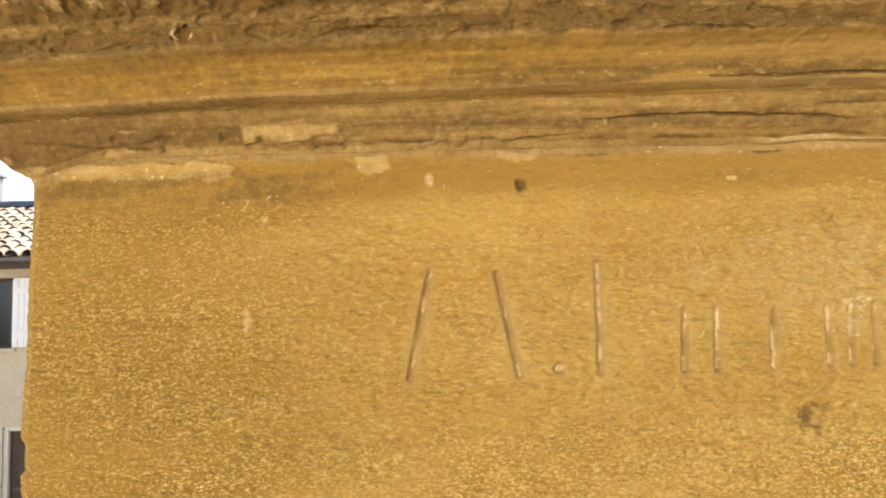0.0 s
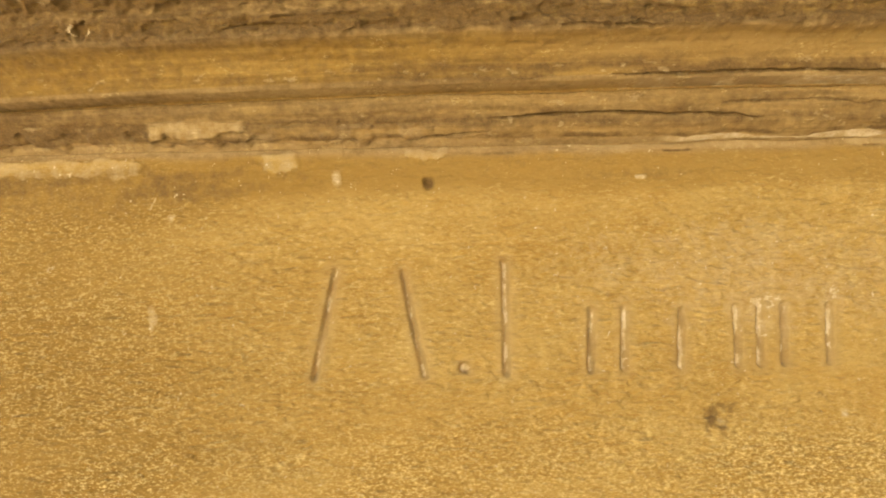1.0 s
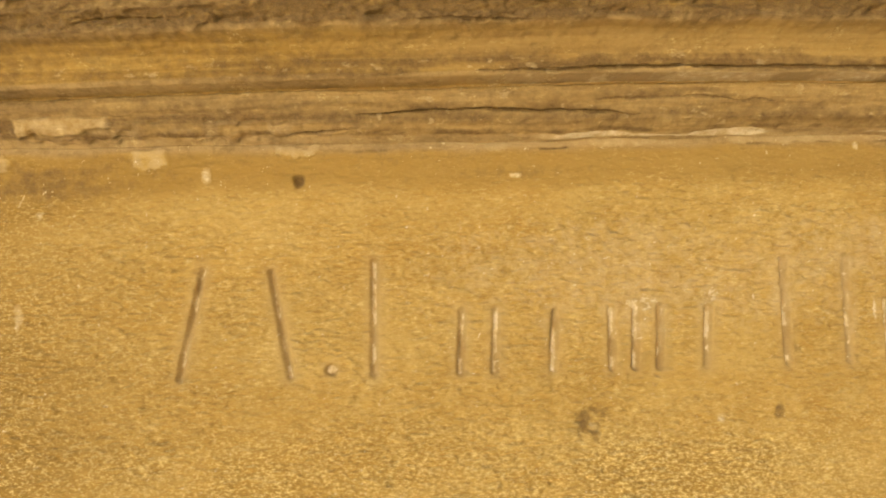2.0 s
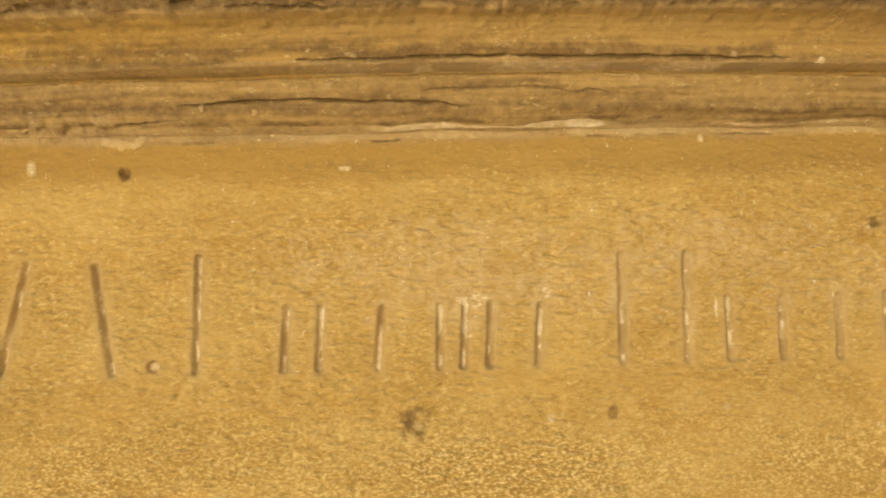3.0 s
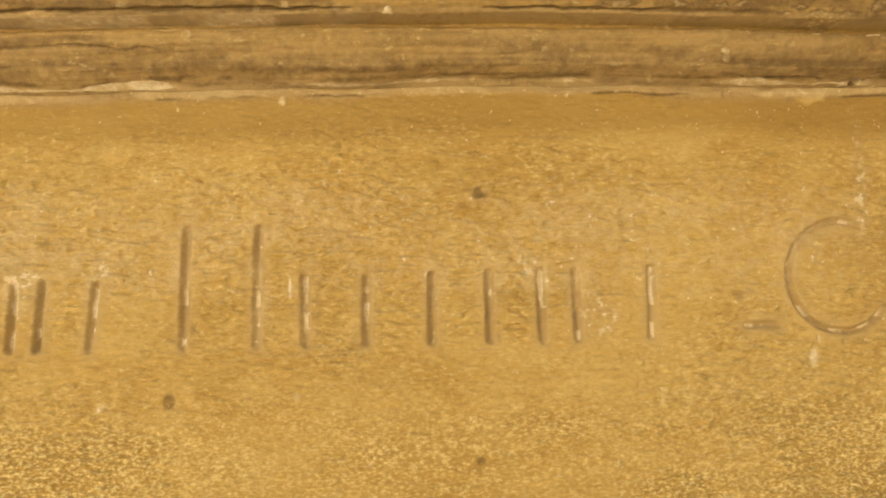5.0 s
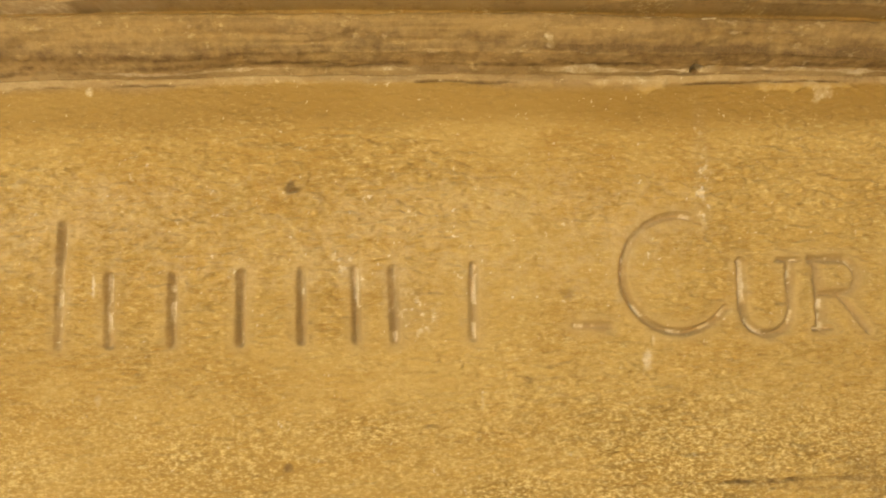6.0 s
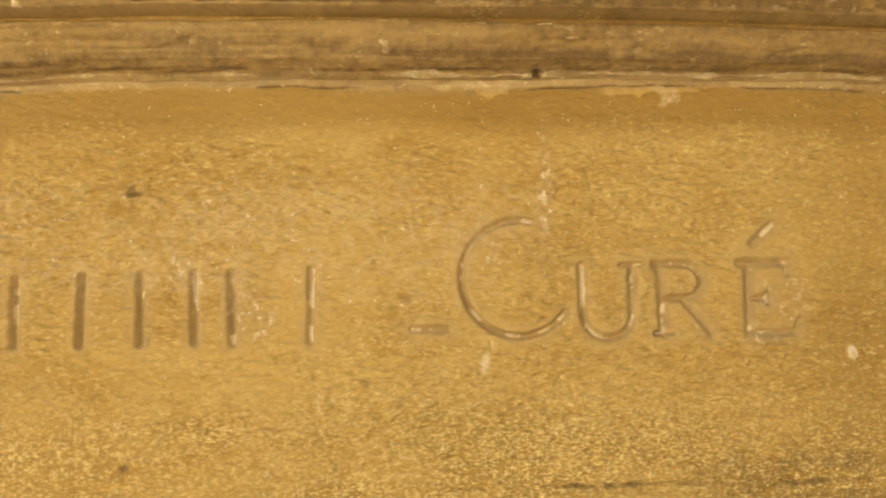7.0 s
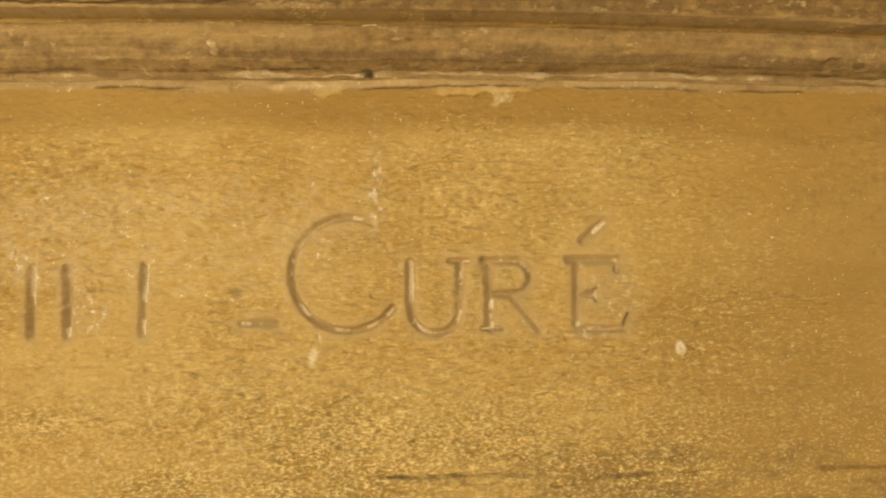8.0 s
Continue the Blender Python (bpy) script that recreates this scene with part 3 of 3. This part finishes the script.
    pale = pale + 0.40 * band * smooth(0.64, 0.76, speck)
    thick = 0.0045 * cloudy(X / 0.035, X * 0, 301, 4) - 0.0012
    strip = 1 - smooth(0.6, 1.1, abs(Zp - 3.5452) / np.maximum(thick, 1e-5))
    pale = pale + strip * (1.1 * smooth(0.32, 0.36, X) * smooth(0.56, 0.50, X) + 0.85 * smooth(0.38, 0.55, cloudy(X / 0.05, X * 0, 303, 3)) * smooth(0.2, 0.5, X))
    # grey laitance under the long crack and chalky flecks on the roll
    under_crack = smooth(0.28, 0.32, X) * smooth(0.70, 0.60, X) * smooth(3.5800, 3.5812, Zp) * smooth(3.5846, 3.5832, Zp)
    pale, wash = pale + 0.75 * under_crack * smooth(0.36, 0.56, mottle), wash + 0.6 * under_crack
    chalk = smooth(3.5755, 3.5768, Zp) * smooth(3.5800, 3.5786, Zp)
    pale = pale + 0.9 * chalk * smooth(0.54, 0.62, cloudy(X / 0.022, Zp / 0.004, 295, 4)) * (smooth(0.84, 0.88, X) * smooth(1.09, 1.05, X) + 0.6 * smooth(0.48, 0.52, X) * smooth(0.64, 0.60, X) + 0.8 * smooth(-0.05, -0.25, X))
    dark_run = smooth(0.80, 0.94, X) * smooth(3.5515, 3.5550, Zp) * smooth(3.5640, 3.5590, Zp)
    dirt_and_shade = dirt_and_shade + 0.45 * dark_run * smooth(0.36, 0.58, cloudy(X / 0.05, Zp / 0.006, 297, 4))
    # a mortar patch on the band, pale spots, and dark spots with the holes' shade coloured in
    jag = 0.007 * (cloudy(X / 0.02, Zp / 0.01, 311, 3) - 0.5)
    patch = smooth(-0.094, -0.088, X + jag) * smooth(-0.008, -0.014, X + jag) * (1 - smooth(0.0045, 0.0065, abs(Zp - 3.5565 - 0.03 * (X + 0.05)) + jag))
    pale, h, dirt_and_shade = pale + patch * (0.28 + 0.3 * cloudy(X / 0.01, Zp / 0.006, 313, 3)), h + 0.003 * patch, dirt_and_shade * (1 - patch)
    # grey mortar bed at the foot, shared with the face below, and a dark crevice line coloured on the crumbling arris
    # above it
    bed = smooth(3.5475, 3.5462, Zp)
    dirt_and_shade = dirt_and_shade * (1 - 0.85 * bed) + 0.12 * bed + 0.26 * bed * smooth(0.40, 0.62, cloudy(X / 0.03, Zp / 0.006, 317, 4))
    wash, tone = np.maximum(wash, bed * (0.75 + 0.5 * (patchy - 0.3))), tone * (1 - bed) + 0.35 * bed
    arris = smooth(3.5466, 3.5474, Zp) * smooth(3.5500, 3.5484, Zp)
    dirt_and_shade = dirt_and_shade + 0.5 * arris * smooth(0.40, 0.66, cloudy(X / 0.016, Zp / 0.002, 319, 5)) * (1 - patch)
    S = np.meshgrid(sv, run, indexing="ij")[0]
    ragged = cloudy(X / 0.004, S / 0.004, 315, 2) - 0.5
    for x, zz, r, p1, g1, deep in ((1.0300, 3.5458, 0.0048, 0, 2.4, 9.0), (0.922, 3.5650, 0.003, 0.50, 0, -0.6), (0.922, 3.5605, 0.0042, 0.50, 0, -0.6), (1.377, 3.5573, 0.0075, 0, 1.1, 2.5), (1.40, 3.557, 0.004, 0, 1.0, 2.0), (0.205, 3.558, 0.0034, 0.65, 0, -1.0), (0.246, 3.554, 0.0030, 0.65, 0, -1.0), (0.68, 3.584, 0.004, 1.0, 0, -0.8), (-0.127, 3.6245, 0.0070, 0, 1.6, 6.0)):
        k = 1 - smooth(0.6, 1.2, np.hypot((X - x) / r, (S - np.interp(zz, p[:, 1], s)) / r) + 1.5 * ragged)
        pale, dirt_and_shade, h = pale + p1 * k, dirt_and_shade + g1 * k, h - 0.001 * deep * k
    # outward normal of the profile
    t = np.gradient(p[:, 0], s), np.gradient(p[:, 1], s)
    nd, nz = np.interp(sv, s, t[1]), np.interp(sv, s, -t[0])
    ln = np.hypot(nd, nz)
    nd, nz = (nd / ln)[:, None], (nz / ln)[:, None]
    quiet = smooth(0.0, 0.005, D)
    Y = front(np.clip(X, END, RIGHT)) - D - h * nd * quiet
    Z = Zp + (joint(X) - 3.5425) * smooth(3.578, 3.543, Zp) + h * nz * quiet - 0.0075 * (X - 0.5) * smooth(3.543, 3.56, Zp)
    Z = Z + 0.0034 * (cloudy(X / 0.11, Zp / 0.03, 401, 5) - 0.5) * smooth(3.547, 3.560, Zp)
    P = np.stack([X, Y, Z], axis=-1)
    marks = np.stack([pale, dirt_and_shade, wash, fleck, tone, 0.30 + 0.40 * crumble + 0.5 * (mottle - 0.5)], axis=-1)

    def edge_run(x0, y0, x1, y1, n):
        k = np.linspace(0, 1, n + 2)[1:-1]
        e = np.zeros((len(d), n, 3))
        e[..., 0] = x0[:, None] + (x1 - x0)[:, None] * k
        e[..., 1] = y0[:, None] + (y1 - y0)[:, None] * k
        e[..., 2] = z[:, None]
        return e
    xl, xr, yb = END - d, RIGHT + d, BACK + d
    sides = [edge_run(xr, P[:, -1, 1], xr, yb, 30), edge_run(xr, yb, xl, yb, 30), edge_run(xl, yb, xl, P[:, 0, 1], 30)]
    for e in sides:
        P = np.concatenate([P, e], axis=1)
        marks = np.concatenate([marks, np.repeat(marks[:, :1], e.shape[1], axis=1)], axis=1)
    # close the top
    lid = P[-1:].copy()
    lid[..., 0], lid[..., 1], lid[..., 2] = 0.6, 1.1, 3.752
    P = np.concatenate([P, lid], axis=0)
    marks = np.concatenate([marks, marks[-1:]], axis=0)
    return sheet_mesh("cornice", P, marks, STONE, wrap=True, flat_rows=1)


cornice = under(new("cornice", cornice_mesh()), monument)
tagged(cornice, "cracked moulded limestone cornice with dark lichen")

# ---- ground, and two unseen walls added to shape the light ----
bm = bmesh.new()
bmesh.ops.create_grid(bm, x_segments=60, y_segments=60, size=300)
for v in bm.verts:
    v.co.z = 0.0
ground = part("ground", bm, PAVING, None)
tagged(ground, "pale dry gravel square in sunlight", "ground", kind="structure")
# added behind the camera: throws sunlight back at the inscribed face
bounce_wall = part("unseen_bounce_wall", block(-16, 16, -11.4, -11.0, 0, 7.5), PALE_COAT, None)
tagged(bounce_wall, "unseen plain plaster wall, added to bounce sunlight onto the face", "wall", kind="structure")

# added out of view on the right: keeps sky light off the face
shade_wall = part("unseen_shade_wall", block(3.1, 3.7, -10.9, 14, 0, 8.0), PALE_COAT, None)
tagged(shade_wall, "unseen tall plaster wall, added to block light from the right", "wall", kind="structure")

# ---- the house behind, seen past the broken end of the block ----
HX0, HX1, HY, EAVE = -9.4, -3.2, 12.9, 4.66
house = tagged(new("house"), "two-storey rendered village house with a clay tile roof and pale shutters", "house")
house.location = (-6.3, HY, 0)


def wall_with_openings(x0, x1, y0, y1, z0, z1, holes):
    """A wall along x, pierced by openings (x0, x1, z0, z1)."""
    xs = sorted({x0, x1, *[v for h in holes for v in h[:2]]})
    zs = sorted({z0, z1, *[v for h in holes for v in h[2:]]})
    bm = bmesh.new()
    cells = {(i, k) for i in range(len(xs) - 1) for k in range(len(zs) - 1)
             if not any(h[0] <= xs[i] < h[1] and h[2] <= zs[k] < h[3] for h in holes)}
    at = {}

    def vert(i, k, y):
        if (i, k, y) not in at:
            at[i, k, y] = bm.verts.new((xs[i], y, zs[k]))
        return at[i, k, y]
    for i, k in cells:
        bm.faces.new([vert(i, k, y0), vert(i + 1, k, y0), vert(i + 1, k + 1, y0), vert(i, k + 1, y0)])
        bm.faces.new([vert(i, k, y1), vert(i, k + 1, y1), vert(i + 1, k + 1, y1), vert(i + 1, k, y1)])
        for di, dk, a, b in ((-1, 0, (0, 1), (0, 0)), (1, 0, (1, 0), (1, 1)), (0, -1, (0, 0), (1, 0)), (0, 1, (1, 1), (0, 1))):
            if (i + di, k + dk) not in cells:
                bm.faces.new([vert(i + a[0], k + a[1], y0), vert(i + a[0], k + a[1], y1), vert(i + b[0], k + b[1], y1), vert(i + b[0], k + b[1], y0)])
    bmesh.ops.recalc_face_normals(bm, faces=bm.faces)
    return bm


WINDOW = (-6.43, -5.54, 3.28, 4.42)
DOOR = (-5.66, -4.55, 0.0, 2.02)
under(part("front_wall", wall_with_openings(HX0, HX1, HY, HY + 0.4, 0, EAVE, [WINDOW, DOOR]), RENDER_COAT, None), house)
under(part("side_wall", block(HX0, HX0 + 0.4, HY + 0.402, HY + 7, 0, EAVE), RENDER_COAT, None), house)
under(part("side_wall", block(HX1 - 0.4, HX1, HY + 0.402, HY + 7, 0, EAVE), RENDER_COAT, None), house)
under(part("back_wall", block(HX0 + 0.402, HX1 - 0.402, HY + 6.6, HY + 7, 0, EAVE), RENDER_COAT, None), house)
under(part("string_course", block(HX0, HX1, HY - 0.035, HY - 0.002, 2.43, 2.48, bevel=0.008), RENDER_COAT, None), house)

win = under(new("window"), house)
win.location = (-5.985, HY, 3.28)
win.matrix_parent_inverse = Matrix.Translation(house.location).inverted()


def fitting(name, bm, material, owner, label=""):
    ob = part(name, bm, material, None, label)
    ob.parent = owner
    ob.matrix_parent_inverse = (Matrix.Translation(owner.location)).inverted()
    return ob


x0, x1, z0, z1 = WINDOW
bm = bmesh.new()
for a in ((x0, x0 + 0.06, z0, z1), (x1 - 0.06, x1, z0, z1), (x0 + 0.062, x1 - 0.062, z1 - 0.06, z1), (x0 + 0.062, x1 - 0.062, z0, z0 + 0.07), ((x0 + x1) / 2 - 0.04, (x0 + x1) / 2 + 0.04, z0 + 0.072, z1 - 0.062)):
    box(bm, a[0], a[1], HY + 0.18, HY + 0.24, a[2], a[3], 0.006)
fitting("window_frame", bm, DARK_WOOD_AND_SHADE, win)
for a, b in ((x0 + 0.062, (x0 + x1) / 2 - 0.042), ((x0 + x1) / 2 + 0.042, x1 - 0.062)):
    fitting("pane", block(a, b, HY + 0.205, HY + 0.213, z0 + 0.072, z1 - 0.062), GLASS, win)
fitting("window_sill", block(x0 - 0.06, x1 + 0.06, HY - 0.07, HY + 0.178, z0 - 0.07, z0 - 0.003, bevel=0.01), RENDER_COAT, win)


def shutter(xa, xb):
    s = under(new("shutter"), house)
    s.location = ((xa + xb) / 2, HY - 0.05, z0)
    w = (xb - xa) / 5
    for k in range(5):
        fitting("board", block(xa + k * w + 0.002, xa + (k + 1) * w - 0.002, HY - 0.052, HY - 0.020, z0 + 0.01, z1 - 0.01, bevel=0.004), SHUTTER_PAINT, s)
    for z in (z0 + 0.2, z1 - 0.2):
        fitting("batten", block(xa + 0.01, xb - 0.01, HY - 0.074, HY - 0.0525, z - 0.05, z + 0.05, bevel=0.005), SHUTTER_PAINT, s)
    return s


shutter(x1 + 0.01, x1 + 0.47)
shutter(x0 - 0.46, x0 - 0.01)

door = under(new("door"), house)
door.location = (-5.1, HY, 0)
bm = bmesh.new()
for a in ((DOOR[0], DOOR[0] + 0.07, 0, DOOR[3]), (DOOR[1] - 0.07, DOOR[1], 0, DOOR[3]), (DOOR[0] + 0.072, DOOR[1] - 0.072, DOOR[3] - 0.07, DOOR[3])):
    box(bm, a[0], a[1], HY + 0.05, HY + 0.14, a[2], a[3], 0.006)
fitting("door_frame", bm, FRAME_PAINT, door)
fitting("door_leaf", block(DOOR[0] + 0.074, DOOR[1] - 0.074, HY + 0.16, HY + 0.21, 0.01, DOOR[3] - 0.074, bevel=0.006), DARK_WOOD_AND_SHADE, door)
fitting("door_handle", block(DOOR[0] + 0.12, DOOR[0] + 0.24, HY + 0.10, HY + 0.158, 1.0, 1.03, bevel=0.008), ZINC_AND_SHADE, door)

# roof: boards, gutter, tiles and ridge
SLOPE = math.atan(0.36)
RIDGE_Y, RIDGE_Z = HY + 3.5, EAVE + 0.08 + 3.85 * 0.36
bm = bmesh.new()
for side in (0, 1):
    ya, yb = (HY - 0.35, RIDGE_Y) if side == 0 else (HY + 7.35, RIDGE_Y)
    q = [(HX0 - 0.1, ya, EAVE + 0.02), (HX1 + 0.1, ya, EAVE + 0.02), (HX1 + 0.1, yb, RIDGE_Z), (HX0 - 0.1, yb, RIDGE_Z)]
    lo = [bm.verts.new(p) for p in q]
    hi = [bm.verts.new((p[0], p[1], p[2] + 0.05)) for p in q]
    bm.faces.new(lo), bm.faces.new(hi)
    for k in range(4):
        bm.faces.new([lo[k], lo[(k + 1) % 4], hi[(k + 1) % 4], hi[k]])
bmesh.ops.recalc_face_normals(bm, faces=bm.faces)
roof = under(part("roof", bm, SOFFIT_WOOD, None, "weathered pale clay barrel tiles"), house)


def half_pipe(radius, length, taper, seg=7, y=0.0):
    """A barrel tile along y, hollow below, with thickness."""
    bm = bmesh.new()
    rings = []
    for end, r in ((0, radius), (1, radius * taper)):
        for rr in (r, r - 0.014):
            rings.append([bm.verts.new((rr * math.cos(math.pi * k / seg), y + end * length, rr * math.sin(math.pi * k / seg))) for k in range(seg + 1)])
    for a, b in ((0, 2), (3, 1), (1, 0), (2, 3)):
        for k in range(seg):
            bm.faces.new([rings[a][k], rings[b][k], rings[b][k + 1], rings[a][k + 1]])
    bmesh.ops.recalc_face_normals(bm, faces=bm.faces)
    return bm


tile_me = bpy.data.meshes.new("tile")
bm = half_pipe(0.105, 0.46, 0.80)
bm.to_mesh(tile_me)
bm.free()
tile_me.materials.append(CLAY)
rng = random.Random(5)
for col in range(27):
    for row in range(11):
        along = row * 0.36
        ob = new("tile", tile_me)
        x = HX0 + 0.05 + col * 0.232
        ob.parent = roof
        y = HY - 0.40 + along * math.cos(SLOPE)
        z = EAVE + 0.075 + along * math.sin(SLOPE)
        ob.matrix_basis = pose(x + rng.uniform(-0.012, 0.012), y + rng.uniform(-0.02, 0.02), z, 0, 0, 0) @ pose(0, 0, 0, math.degrees(SLOPE) - 2, 0, rng.uniform(-5, 5))
ob = under(part("ridge_cap", half_pipe(0.14, HX1 - HX0, 1.0), ZINC_AND_SHADE, None, "dark ridge"), house)
ob.data.transform(Matrix.Translation((HX0, RIDGE_Y, RIDGE_Z + 0.05)) @ Matrix.Rotation(radians(-90), 4, "Z"))
bm = half_pipe(0.065, HX1 - HX0 + 0.2, 1.0)
bmesh.ops.transform(bm, matrix=Matrix.Translation((HX0 - 0.1, HY - 0.45, EAVE + 0.03)) @ Matrix.Rotation(radians(-90), 4, "Z") @ Matrix.Rotation(radians(180), 4, "Y"), verts=bm.verts)
under(part("gutter", bm, ZINC_AND_SHADE, None, "dark zinc gutter"), house)
# added strip: the eave's shadow band as a dark brown piece
under(part("eave_shade_strip", block(HX0, HX1, HY - 0.365, HY - 0.335, EAVE - 0.13, EAVE + 0.015, bevel=0.004), DARK_WOOD_AND_SHADE, None, "dark brown strip standing for the shade under the eave"), house)
for k in range(13):
    x = HX0 + 0.2 + k * 0.48
    bm = block(x, x + 0.08, HY - 0.33, HY - 0.002, EAVE - 0.10, EAVE + 0.015, bevel=0.005)
    under(part("rafter_end", bm, SOFFIT_WOOD, None), house)
# chimney body takes the dark zinc: its shaded side put into the colour
bm = block(-8.02, -7.42, RIDGE_Y - 0.3, RIDGE_Y + 0.3, RIDGE_Z - 0.3, RIDGE_Z + 0.72, bevel=0.01)
chimney = under(part("chimney", bm, ZINC_AND_SHADE, None), house)
bm = block(-8.07, -7.37, RIDGE_Y - 0.36, RIDGE_Y + 0.36, RIDGE_Z + 0.723, RIDGE_Z + 0.80, bevel=0.01)
box(bm, -7.96, -7.50, RIDGE_Y - 0.24, RIDGE_Y + 0.24, RIDGE_Z + 0.802, RIDGE_Z + 0.90, 0.02)
cap = fitting("chimney_cap", bm, ZINC_AND_SHADE, house, "dark chimney cap")
